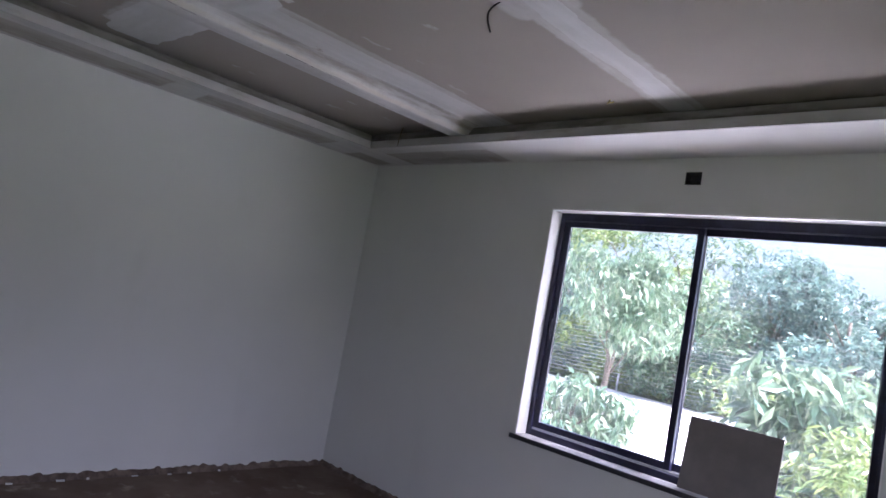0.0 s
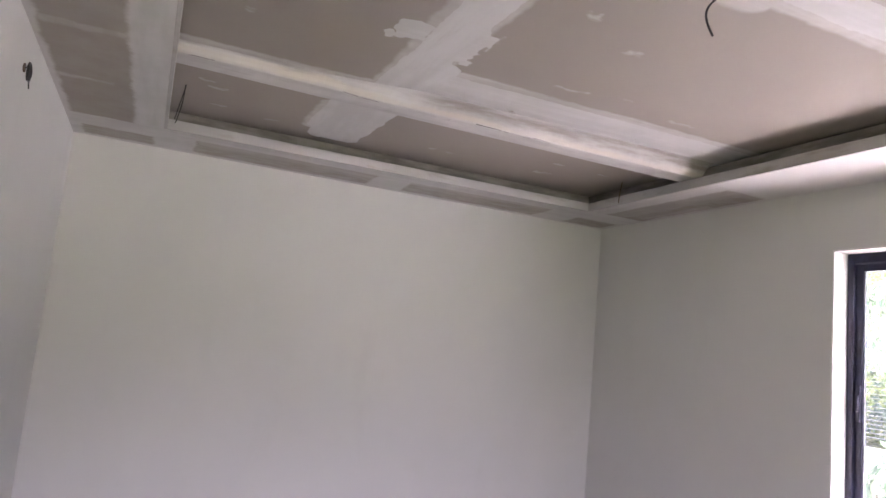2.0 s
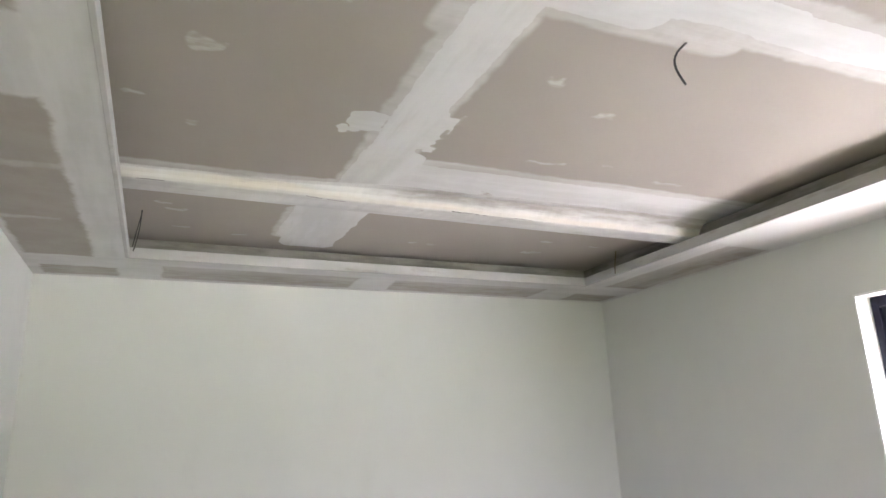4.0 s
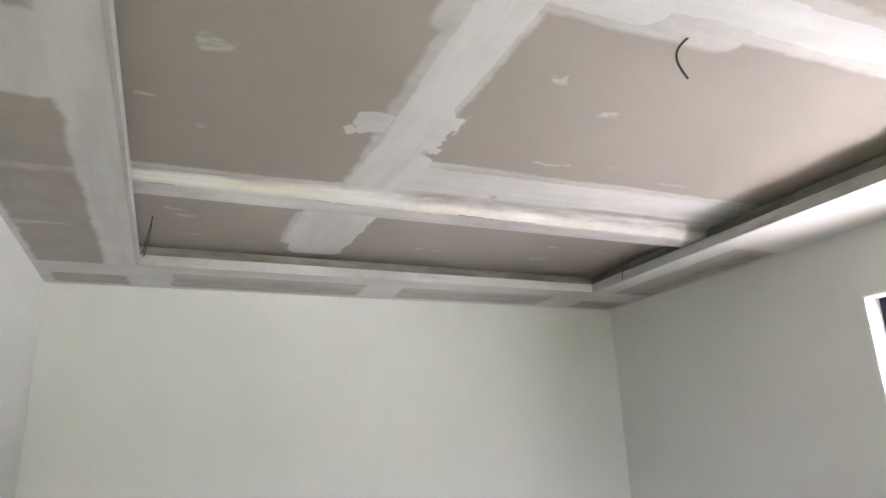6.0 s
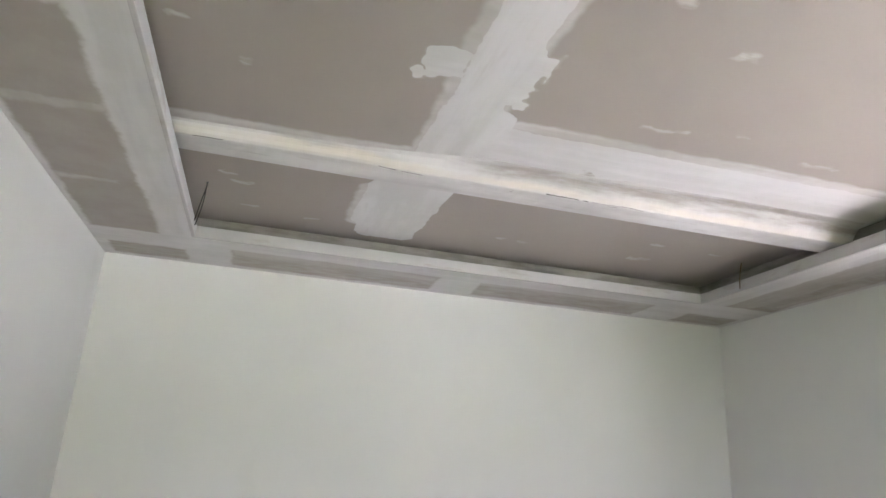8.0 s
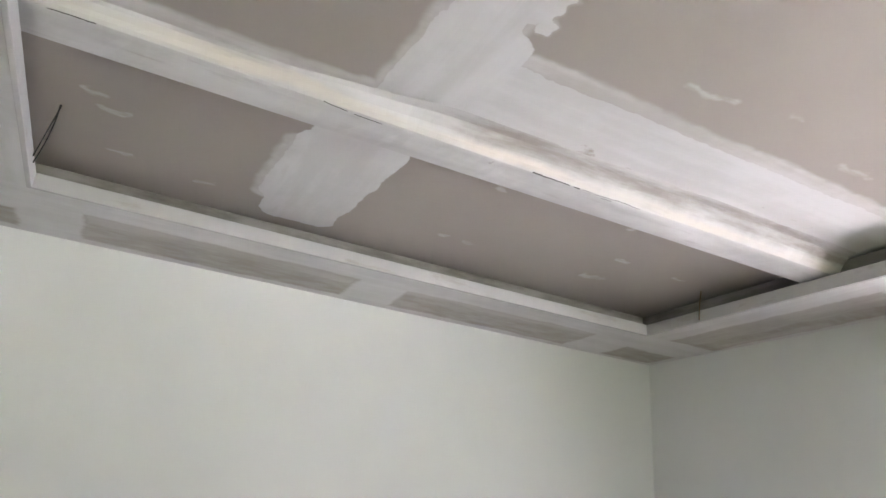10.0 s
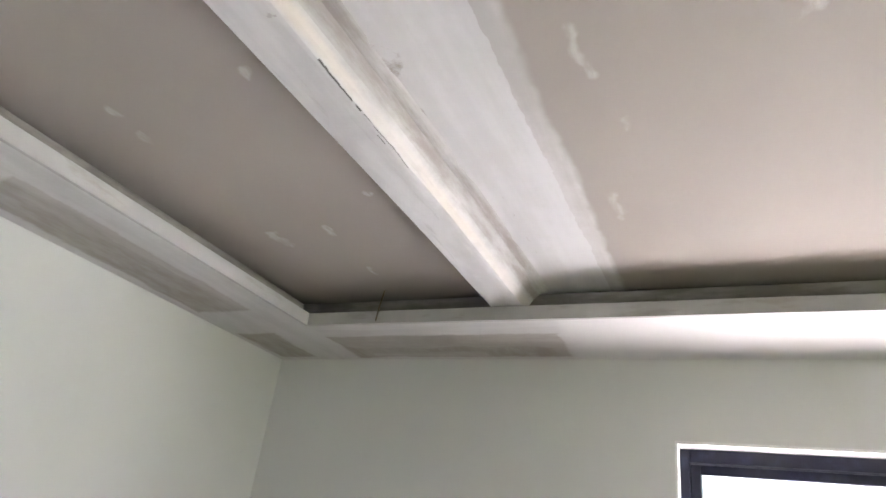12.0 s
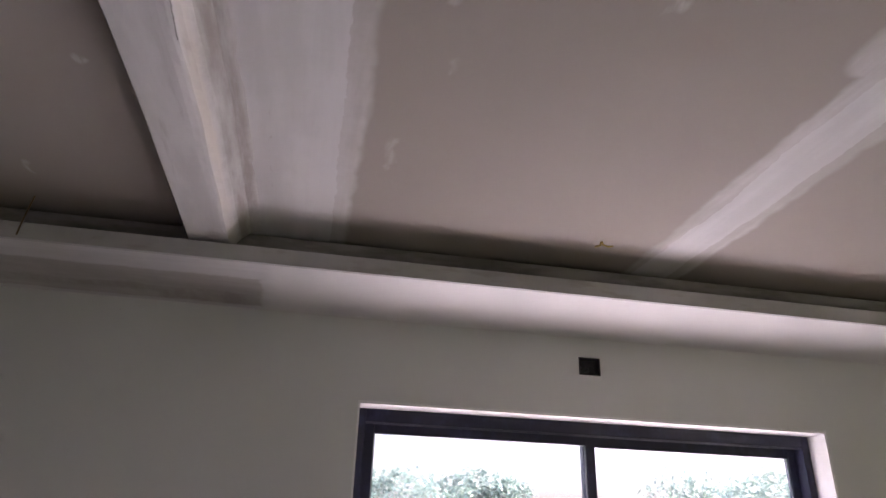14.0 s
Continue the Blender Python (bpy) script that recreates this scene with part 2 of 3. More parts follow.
def mat_leaf(name, a, b, c):
    m = Mat(name)
    g = m.node("ShaderNodeNewGeometry")
    r = g.outputs["Random Per Island"]
    col = m.mix(m.ramp(r, 0, 0.6, smooth=False), a, b)
    # c paints sunlit highlights as a paler colour on some leaves
    col = m.mix(m.ramp(r, 0.75, 1.0, smooth=False), col, c)
    m.done(col, 0.36, spec=0.5)
    tr = m.node("ShaderNodeBsdfTranslucent")
    m.put(tr.inputs[0], m.mix(0.5, col, c))
    mx = m.node("ShaderNodeMixShader")
    mx.inputs[0].default_value = 0.30
    m.t.links.new(m.b.outputs[0], mx.inputs[1]), m.t.links.new(tr.outputs[0], mx.inputs[2])
    m.t.links.new(mx.outputs[0], m.t.nodes["Material Output"].inputs[0])
    return m.m


FIELD, BORDER, RIB, EDGE, RAW, WALL = mat_field(), mat_border(), mat_rib(), mat_plain_putty(), mat_raw_board(), mat_wall()
FLOOR, FRAME, GLASS = mat_floor(), mat_frame(), mat_glass()
REVEAL = mat_simple("white_reveal", (0.74, 0.74, 0.735), (0.82, 0.82, 0.815), 9, 0.6)
RAIL = mat_simple("dull_rail", (0.05, 0.052, 0.075), (0.10, 0.10, 0.13), 20, 0.5)
GRANITE = mat_simple("dark_granite", (0.02, 0.021, 0.024), (0.055, 0.056, 0.06), 90, 0.3)
SILL_DUST = mat_simple("dusty_sill", (0.30, 0.30, 0.31), (0.46, 0.46, 0.47), 12, 0.8)
PANEL = mat_simple("grey_board", (0.17, 0.15, 0.14), (0.22, 0.195, 0.18), 5, 0.75)
CEMENT = mat_simple("rough_cement", (0.085, 0.062, 0.048), (0.20, 0.15, 0.115), 16, 0.95, 0.004)
# near-black tone that puts the cove's shade into its colour
COVE_SHADE = mat_simple("cove_shade", (0.07, 0.06, 0.05), (0.13, 0.115, 0.10), 9, 0.95)
FLAKE = mat_simple("paint_flake", (0.55, 0.55, 0.54), (0.7, 0.7, 0.69), 20, 0.7)
WIRE_DARK = mat_simple("dark_wire", (0.012, 0.012, 0.014), (0.03, 0.03, 0.03), 40, 0.45)
WIRE_YELLOW = mat_simple("yellow_wire", (0.35, 0.26, 0.05), (0.5, 0.38, 0.09), 40, 0.45)
WIRE_RED = mat_simple("brown_wire", (0.09, 0.055, 0.025), (0.17, 0.11, 0.045), 40, 0.45)
BOX = mat_simple("box_steel", (0.02, 0.02, 0.021), (0.06, 0.06, 0.058), 30, 0.55, metal=0.3)
YARD = mat_simple("pale_yard", (0.74, 0.72, 0.69), (0.82, 0.80, 0.77), 1.2, 0.9, 0.01)
# darker than the yard, to weaken the steep bounce through the window
APRON = mat_simple("darker_ground", (0.24, 0.21, 0.18), (0.34, 0.31, 0.27), 3.0, 0.95, 0.01)
GRASS = mat_simple("rough_grass", (0.06, 0.09, 0.03), (0.13, 0.15, 0.06), 2.5, 0.9, 0.05)
BARK = mat_simple("bark", (0.10, 0.08, 0.06), (0.19, 0.155, 0.12), 12, 0.9, 0.01)
GALV = mat_simple("galvanised", (0.5, 0.52, 0.52), (0.66, 0.68, 0.68), 20, 0.5, metal=0.3)
LEAF_NEAR = mat_leaf("leaf_near", (0.035, 0.095, 0.062), (0.13, 0.22, 0.12), (0.40, 0.46, 0.30))
# bluer leaf colours with the haze of distance mixed in
LEAF_HAZE = mat_leaf("leaf_haze", (0.040, 0.105, 0.098), (0.11, 0.205, 0.170), (0.32, 0.40, 0.30))
LEAF_LIGHT = mat_leaf("leaf_light", (0.07, 0.15, 0.045), (0.18, 0.26, 0.075), (0.44, 0.48, 0.18))


# ---- mesh helpers ----
def box_into(bm, x0, x1, y0, y1, z0, z1, bevel=0.0):
    r = bmesh.ops.create_cube(bm, size=1, matrix=Matrix.Translation(((x0 + x1) / 2, (y0 + y1) / 2, (z0 + z1) / 2))
                              @ Matrix.Diagonal((abs(x1 - x0), abs(y1 - y0), abs(z1 - z0), 1)))
    if bevel:
        es = list({e for v in r["verts"] for e in v.link_edges})
        bmesh.ops.bevel(bm, geom=es, offset=bevel, segments=2, affect="EDGES", profile=0.5)


def boxed(*boxes, bevel=0.0):
    bm = bmesh.new()
    for b in boxes:
        box_into(bm, *b, bevel=bevel)
    return bm


def tube_into(bm, pts, r, sides=8):
    """A round tube along points; r is one radius or one for each point."""
    pts = [Vector(p) for p in pts]
    rs = r if isinstance(r, (list, tuple)) else [r] * len(pts)
    rings, ref = [], None
    for i, p in enumerate(pts):
        d = (pts[min(i + 1, len(pts) - 1)] - pts[max(i - 1, 0)]).normalized()
        if ref is None:
            ref = d.orthogonal().normalized()
        ref = (ref - d * ref.dot(d)).normalized()
        up = d.cross(ref)
        rings.append([bm.verts.new(p + (ref * math.cos(a) + up * math.sin(a)) * rs[i]) for a in (2 * math.pi * k / sides for k in range(sides))])
    for a, b in zip(rings, rings[1:]):
        for k in range(sides):
            bm.faces.new((a[k], a[(k + 1) % sides], b[(k + 1) % sides], b[k]))
    bm.faces.new(rings[0][::-1]), bm.faces.new(rings[-1])


def mesh_of(name, bm, material, smooth=False):
    me = bpy.data.meshes.new(name)
    bmesh.ops.recalc_face_normals(bm, faces=bm.faces)
    bm.to_mesh(me)
    bm.free()
    me.materials.append(material)
    if smooth:
        me.polygons.foreach_set("use_smooth", [True] * len(me.polygons))
    return me


def part(name, bm, material, parent, label="", smooth=False):
    ob = new(name, mesh_of(name, bm, material, smooth))
    ob.parent = parent
    return tagged(ob, label)


def solid(name, bm, material, label, category, kind="", group="", smooth=False):
    return tagged(new(name, mesh_of(name, bm, material, smooth)), label, category, group, kind)


def empty(name, place, label, category, group="", kind=""):
    ob = new(name)
    ob.matrix_world = place if isinstance(place, Matrix) else Matrix.Translation(place)
    return tagged(ob, label, category, group, kind)


# ---- the room ----
solid("floor", boxed((-W - .2, .25, -L - .2, .2, -.15, 0)), FLOOR, "brown dusty bare cement floor", "floor", "structure")
solid("wall_north", boxed((-W - .2, .23, 0, .2, 0, 3.0)), WALL, "pale grey-green puttied plaster wall", "wall", "structure")
solid("wall_west", boxed((-W - .2, -W, -L, 0, 0, 3.0)), WALL, "pale puttied plaster wall with a wire outlet", "wall", "structure")
solid("wall_south", boxed((-W - .2, -3.58, -L - .2, -L, 0, 3.0), (-1.82, .23, -L - .2, -L, 0, 3.0), (-3.58, -1.82, -L - .2, -L, 2.12, 3.0)), WALL, "pale puttied plaster wall", "wall", "structure")
BY, BZ = -2.928, 2.526   # middle of the electrical box
bm = boxed((0, .23, -L, WY2, 0, 3.0), (0, .23, WY1, 0, 0, 3.0), (0, .23, WY2, WY1, 0, WZ1 - .03))
box_into(bm, 0, .23, WY2, BY - .048, WZ2, 3.0)
box_into(bm, 0, .23, BY + .048, WY1, WZ2, 3.0)
box_into(bm, 0, .23, BY - .048, BY + .048, WZ2, BZ - .038)
box_into(bm, 0, .23, BY - .048, BY + .048, BZ + .038, 3.0)
box_into(bm, .06, .23, BY - .048, BY + .048, BZ - .038, BZ + .038)
solid("wall_east", bm, WALL, "pale puttied plaster wall round a wide window", "wall", "structure")
# the unseen run to the south is added to block sun at the doorway
solid("roof_slab", boxed((-W - .3, .35, -L - 2.6, .3, 3.0, 3.15)), CEMENT, "bare concrete roof slab over the room, with an added overhang against the sun", "roof", "structure")

# ceiling: border with an upright lip, hidden cove, raised field, rib
xa, xb, ya, yb = -W + .485, -S, -L + S, -S   # inner edges of the border


def ring(inner, outer, z0, z1, bevel=0.0):
    """One closed rectangular ring between two rectangles x0, x1, y0, y1."""
    bm = bmesh.new()
    loops = [[bm.verts.new((x, y, z)) for x, y in ((r[0], r[2]), (r[1], r[2]), (r[1], r[3]), (r[0], r[3]))] for r, z in ((inner, z0), (outer, z0), (outer, z1), (inner, z1))]
    for a, b in zip(loops, loops[1:] + loops[:1]):
        for k in range(4):
            bm.faces.new((a[k], a[(k + 1) % 4], b[(k + 1) % 4], b[k]))
    if bevel:
        bmesh.ops.bevel(bm, geom=bm.edges[:], offset=bevel, segments=2, affect="EDGES", profile=0.5)
    return bm


solid("ceiling_border", ring((xa, xb, ya, yb), (-W, 0, -L, 0), H, H + .012), BORDER, "dropped gypsum ceiling border with white jointing strips", "ceiling", "structure")
p = .004   # the lip's face stands proud of the border's edge, and its foot a little below
solid("ceiling_lip", ring((xa + p, xb - p, ya + p, yb - p), (xa - .012, xb + .012, ya - .012, yb + .012), H - .003, ZT, .002), EDGE,
      "upright white gypsum lip round the raised ceiling", "ceiling", "structure")
C1, C2, C = 0.062, 0.088, 0.17   # the upstand behind the lip (side and end walls), and the back of the dark recess
ZU = 2.775            # top of the upstand, a slot below the raised field
solid("ceiling_upstand", ring((xa - C1, xb + C1, ya - C2, yb + C2), (xa - C1 - .012, xb + C1 + .012, ya - C2 - .012, yb + C2 + .012), H + .016, ZU, .0015), RAW,
      "narrow grey gypsum upstand in the cove behind the ceiling lip", "ceiling", "structure")
# added bed and back, dark so that the recess reads as shaded
solid("cove_bed", ring((xa - .012, xb + .012, ya - .012, yb + .012), (xa - C, xb + C, ya - C, yb + C), H + .012, H + .016), COVE_SHADE,
      "unseen bed of the narrow ceiling cove, coloured dark to deepen its shade", "ceiling", "structure")
solid("cove_back", ring((xa - C, xb + C, ya - C, yb + C), (xa - C - .012, xb + C + .012, ya - C - .012, yb + C + .012), H + .012, ZR), COVE_SHADE,
      "back of the ceiling cove, coloured dark to deepen its shade", "ceiling", "structure")


def lattice(x, y, scale, seed):
    """Smooth value noise over the plan, -1 to 1."""
    g = np.random.default_rng(seed).uniform(-1, 1, (256, 256))
    u, v = (x + 10) * scale, (y + 10) * scale
    i, j = np.floor(u).astype(int), np.floor(v).astype(int)
    f, h = u - i, v - j
    f, h = f * f * (3 - 2 * f), h * h * (3 - 2 * h)
    i, j, k, n_ = i % 256, j % 256, (i + 1) % 256, (j + 1) % 256
    return (g[i, j] * (1 - f) + g[k, j] * f) * (1 - h) + (g[i, n_] * (1 - f) + g[k, n_] * f) * h


def trowelled(x, y, spans, soft, big, fine, seed):
    """Cover, 0 to 1, of rectangles of compound whose edges wander as a trowel leaves them."""
    wx = x + big * lattice(x, y, 4, seed) + fine * lattice(x, y, 17, seed + 1) + fine * .6 * lattice(x, y, 45, seed + 2)
    wy = y + big * lattice(x, y, 4, seed + 3) + fine * lattice(x, y, 17, seed + 4) + fine * .6 * lattice(x, y, 45, seed + 5)
    out = np.zeros_like(x)
    for x0, x1, y0, y1 in spans:
        r = min(.07, (x1 - x0) / 2, (y1 - y0) / 2)
        qx, qy = np.abs(wx - (x0 + x1) / 2) - (x1 - x0) / 2 + r, np.abs(wy - (y0 + y1) / 2) - (y1 - y0) / 2 + r
        d = np.hypot(np.maximum(qx, 0), np.maximum(qy, 0)) + np.minimum(np.maximum(qx, qy), 0) - r
        out = np.maximum(out, np.clip(.5 - d / (2 * soft), 0, 1))
    return out * out * (3 - 2 * out)


def field_mesh():
    """The raised field: a fine sheet that carries the compound's cover, with the board's back above it."""
    x0, x1, y0, y1 = xa - C - .012, xb + C + .012, ya - C - .012, yb + C + .012
    xs = np.linspace(x0, x1, 440)
    ys = np.concatenate([np.linspace(y0, -3.7, 60)[:-1], np.linspace(-3.7, y1, 480)])
    gx, gy = np.meshgrid(xs, ys, indexing="ij")
    nx, ny = gx.shape
    v = np.stack([gx, gy, np.full_like(gx, ZR)], -1).reshape(-1, 3)
    k = (np.arange(nx - 1)[:, None] * ny + np.arange(ny - 1)[None, :]).reshape(-1, 1)
    f = np.concatenate([k, k + 1, k + ny + 1, k + ny], 1)
    n0 = len(v)
    top = [(x, y, ZR + h) for h in (.004, .014) for x, y in ((x0, y0), (x1, y0), (x1, y1), (x0, y1))]
    quads = [(0, 1, 2, 3), (7, 6, 5, 4), (0, 4, 5, 1), (1, 5, 6, 2), (2, 6, 7, 3), (3, 7, 4, 0)]
    me = bpy.data.meshes.new("ceiling")
    me.from_pydata(v.tolist() + top, [], f.tolist() + [tuple(n0 + i for i in q) for q in quads])
    x, y = gx.ravel(), gy.ravel()
    tape_y = np.maximum(trowelled(x, y, [(-2.425, -2.245, -5.9, -1.40), (-2.38, -2.17, -1.9, -1.4), (-2.44, -2.25, -1.9, -1.4)], .03, .008, .004, 1),
                        trowelled(x, y, [(-2.53, -2.235, -1.0, -.46), (-2.565, -2.22, -1.18, -.62), (-2.53, -2.205, -1.5, -.85)], .03, .012, .006, 9))
    cover = np.maximum(tape_y, trowelled(x, y, [(-2.40, -.3, -1.795, -1.40), (-2.40, -.3, -3.085, -2.945), (-2.40, -1.9, -3.10, -2.86), (-3.5, -2.4, -4.22, -4.08)], .03, .012, .004, 20))
    blobs = trowelled(x, y, [(-2.52, -2.38, -2.20, -1.98), (-2.30, -2.185, -2.24, -1.97), (-2.56, -2.5, -2.03, -1.97), (-2.215, -2.165, -2.0, -1.93)], .025, .035, .022, 40)
    film = trowelled(x, y, [(-2.50, -2.38, -2.86, -2.66), (-2.465, -2.38, -3.6, -2.55), (-2.46, -2.38, -2.6, -1.4), (-2.30, -2.225, -4.0, -1.6), (-2.59, -2.22, -1.15, -.60), (-2.40, -.3, -1.852, -1.6), (-3.5, -2.35, -1.515, -1.38), (-2.40, -.3, -1.83, -1.6),
                            (-2.40, -.3, -3.13, -2.90), (-2.40, -1.6, -3.16, -2.83)], .03, .010, .006, 30)
    # places beside the rib where the blade scraped down to the board
    bare = trowelled(x, y, [(-2.26, -1.72, -1.60, -1.40), (-1.66, -1.12, -1.575, -1.40), (-1.2, -.55, -1.55, -1.40)], .02, .012, .008, 70)
    line = trowelled(x, y, [(-1.20, -.74, -1.622, -1.606), (-2.16, -1.85, -1.652, -1.640), (-1.75, -1.3, -1.675, -1.668), (-1.6, -1.2, -1.768, -1.762)], .008, .008, .004, 73)
    bare = np.maximum(bare * np.clip(.80 + .5 * lattice(x, y, 7, 77), 0, 1), .78 * line)
    cover, film = np.maximum(cover, blobs) * (1 - .60 * bare), np.maximum(film, blobs)
    spots = [(-3.034, -2.402, .055, .035), (-3.223, -2.052, .022, .012), (-3.037, -1.882, .018, .022), (-1.699, -1.965, .10, .016), (-1.43, -2.015, .035, .012),
             (-1.045, -1.94, .085, .020), (-3.03, -.645, .05, .014), (-3.06, -.935, .05, .018), (-1.806, -.705, .022, .017), (-1.69, -.685, .030, .011),
             (-1.039, -.705, .062, .020), (-1.06, -.945, .045, .012), (-1.845, -1.195, .028, .018), (-1.254, -1.218, .016, .016), (-1.714, -2.407, .05, .02),
             (-.72, -.92, .05, .010), (-2.0, -2.55, .04, .012), (-2.78, -2.72, .05, .014), (-3.12, -1.02, .03, .012), (-2.75, -.60, .04, .008)]
    dab = trowelled(x, y, [(a - c_, a + c_, b - d_, b + d_) for a, b, c_, d_ in spots], .018, .010, .015, 50) * np.where(y > -1.3, 1.0, np.clip(.75 - .35 * (x + 1.6), .42, 1.0))
    for name, val in (("cover", cover), ("film", np.clip(film, 0, 1)), ("along_y", tape_y), ("dab", dab)):
        me.attributes.new(name, "FLOAT", "POINT").data.foreach_set("value", np.concatenate([val, np.zeros(8)]))
    me.materials.append(FIELD)
    return me


tagged(new("ceiling", field_mesh()), "raised bare gypsum board ceiling with jointing compound", "ceiling", kind="structure")
bm = bmesh.new()   # flat underside, upright far side; putty slopes off the near side, less so at the west end
ends = []
for x in np.linspace(xa - C1, xb + C1, 90):
    k = min(1.0, max(.30, (x + 2.85) / .65))
    west = max(0.0, -x - 1.2)
    b1, b2, zb = B1 + .031 * west, B2 + RIB_SKEW * west, ZB + .0155 * west
    d = ZR - zb
    prof = [(b1, ZR), (b1, zb + .002), (b1 - .003, zb), (b1 - .05, zb - .001), (b2 + .030, zb - .001), (b2 + .014, zb + .0005), (b2 + .004, zb + .003), (b2 - .010 * k, zb + .24 * d),
            (b2 - .026 * k, zb + .52 * d), (b2 - .055 * k, zb + .86 * d), (b2 - .088 * k, ZR - .0005)]
    ends.append([bm.verts.new((x, y, z)) for y, z in prof])
for a, b in zip(ends, ends[1:]):
    for k in range(len(prof) - 1):
        bm.faces.new((a[k], a[k + 1], b[k + 1], b[k]))
bm.faces.new(ends[0]), bm.faces.new(ends[-1][::-1])
for e in ends[1:-1]:
    for v in e[3:]:
        v.co += Vector((0, .007, .003)) * noise.noise(v.co * 6) + Vector((0, .002, .0015)) * noise.noise(v.co * 31)
solid("ceiling_rib", bm, RIB, "boxed ceiling rib smeared with putty, cracked", "ceiling", "structure")


# rough cement strip where the wall paint stops above the floor
def rough_strip(name, a, b, out, seed):
    rnd = random.Random(seed)
    a, b, out = Vector(a), Vector(b), Vector(out)
    n = int((b - a).length / 0.02)
    bm = bmesh.new()
    rows = []
    for i in range(n + 1):
        p = a.lerp(b, i / n)
        h = 0.035 + 0.02 * noise.noise(p * 3) + 0.02 * noise.noise(p * 17) + rnd.uniform(-.004, .004)
        d = 0.012 + 0.010 * noise.noise(p * 9 + Vector((5, 0, 0))) + rnd.uniform(0, .003)
        rows.append([bm.verts.new(q) for q in (p, p + out * (d + .02), p + out * d + Vector((0, 0, h)), p + Vector((0, 0, h + .004)))])
    for r, s in zip(rows, rows[1:]):
        for k in range(3):
            bm.faces.new((r[k], s[k], s[k + 1], r[k + 1]))
    return solid(name, bm, CEMENT, "ragged brown cement edge at the wall's foot", "trim", "structure")


rough_strip("trim_north", (-W, -.001, 0), (0, -.001, 0), (0, -1, 0), 1)
rough_strip("trim_east", (-.001, -L, 0), (-.001, 0, 0), (-1, 0, 0), 2)
rough_strip("trim_west", (-W + .001, -L, 0), (-W + .001, 0, 0), (1, 0, 0), 3)
rnd = random.Random(11)
for k in range(12):
    x = -W + .2 + k * (W - .9) / 12 + rnd.uniform(-.05, .05)
    w, h = rnd.uniform(.015, .05), rnd.uniform(.006, .014)
    bm = boxed((-w / 2, w / 2, -.004, .004, 0, h), bevel=.002)
    flake = solid("plaster_flake", bm, FLAKE, "small white plaster flake at the wall's foot", "flake", group="plaster flakes")
    flake.matrix_world = pose(x, -.04 - rnd.uniform(0, .02), .003, rnd.uniform(-70, -40), 0, rnd.uniform(-20, 20))

# ---- the window ----
window = empty("window_1", (0, (WY1 + WY2) / 2, WZ1), "dark aluminium sliding window with two dusty panes", "window", kind="structure")
window.matrix_world = Matrix.Identity(4)
RV = .11   # depth of the reveal
part("reveal", boxed((.002, RV, WY1 - .008, WY1 + .004, WZ1, WZ2), (.002, RV, WY2 - .004, WY2 + .008, WZ1, WZ2),
                     (.002, RV, WY2, WY1, WZ2 - .010, WZ2 + .004)), REVEAL, window, "white painted window reveal")
sill = part("window_sill", boxed((-.022, .23, WY2 - .03, WY1 + .03, WZ1 - .028, WZ1), bevel=.003), GRANITE, window, "dark granite sill")
part("dust_layer", boxed((-.016, RV, WY2 + .01, WY1 - .01, WZ1 + .0005, WZ1 + .003)), SILL_DUST, sill, "grey dust on the sill")
y1, y2, z1, z2 = WY1 - .008, WY2 + .008, WZ1 + .003, WZ2 - .010
part("window_frame", boxed((RV, .21, y1 - .035, y1, z1, z2), (RV, .21, y2, y2 + .035, z1, z2), (RV, .21, y2 + .035, y1 - .035, z2 - .05, z2),
                           (RV, .21, y2 + .035, y1 - .035, z1, z1 + .04), bevel=.002), FRAME, window)
part("track", boxed((RV + .012, RV + .016, y2 + .035, y1 - .035, z1 + .04, z1 + .055), (RV + .05, RV + .054, y2 + .035, y1 - .035, z1 + .04, z1 + .055)), GALV, window, "bright aluminium sliding track")
part("head_rail", boxed((RV + .004, RV + .008, y2 + .035, y1 - .035, z2 - .058, z2 - .05)), RAIL, window, "dull grey head rail")


def sash(xi, ya_, yb_, handle_y):
    s = part("sash", boxed((xi, xi + .03, ya_ - .038, ya_, z1 + .045, z2 - .05), (xi, xi + .03, yb_, yb_ + .038, z1 + .045, z2 - .05),
                           (xi, xi + .03, yb_ + .038, ya_ - .038, z2 - .092, z2 - .05), (xi, xi + .03, yb_ + .038, ya_ - .038, z1 + .045, z1 + .095), bevel=.002), FRAME, window)
    g = part("pane", boxed((xi + .012, xi + .017, yb_ + .03, ya_ - .03, z1 + .085, z2 - .085)), GLASS, s, "dusty clear glass")
    g.visible_shadow = False
    part("gasket", boxed((xi + .008, xi + .010, ya_ - .044, ya_ - .038, z1 + .095, z2 - .092), (xi + .008, xi + .010, yb_ + .038, yb_ + .044, z1 + .095, z2 - .092)), GALV, s, "pale glazing gasket")
    bm = boxed((xi - .012, xi, handle_y - .012, handle_y + .012, 1.45, 1.63), bevel=.003)
    box_into(bm, xi - .024, xi - .010, handle_y - .008, handle_y + .008, 1.50, 1.58, bevel=.003)
    part("handle", bm, FRAME, s, "black sash latch")


sash(RV + .018, y1 - .035, -2.985, y1 - .056)
sash(RV + .056, -2.945, y2 + .035, y2 + .056)

board = solid("leaning_board", boxed((-.006, .006, -.245, .245, 0, .395), bevel=.0015), PANEL, "grey offcut board leaning on the window sill", "board")
board.matrix_world = pose(.045, -3.325, WZ1 + .006, 0, 8, 0)

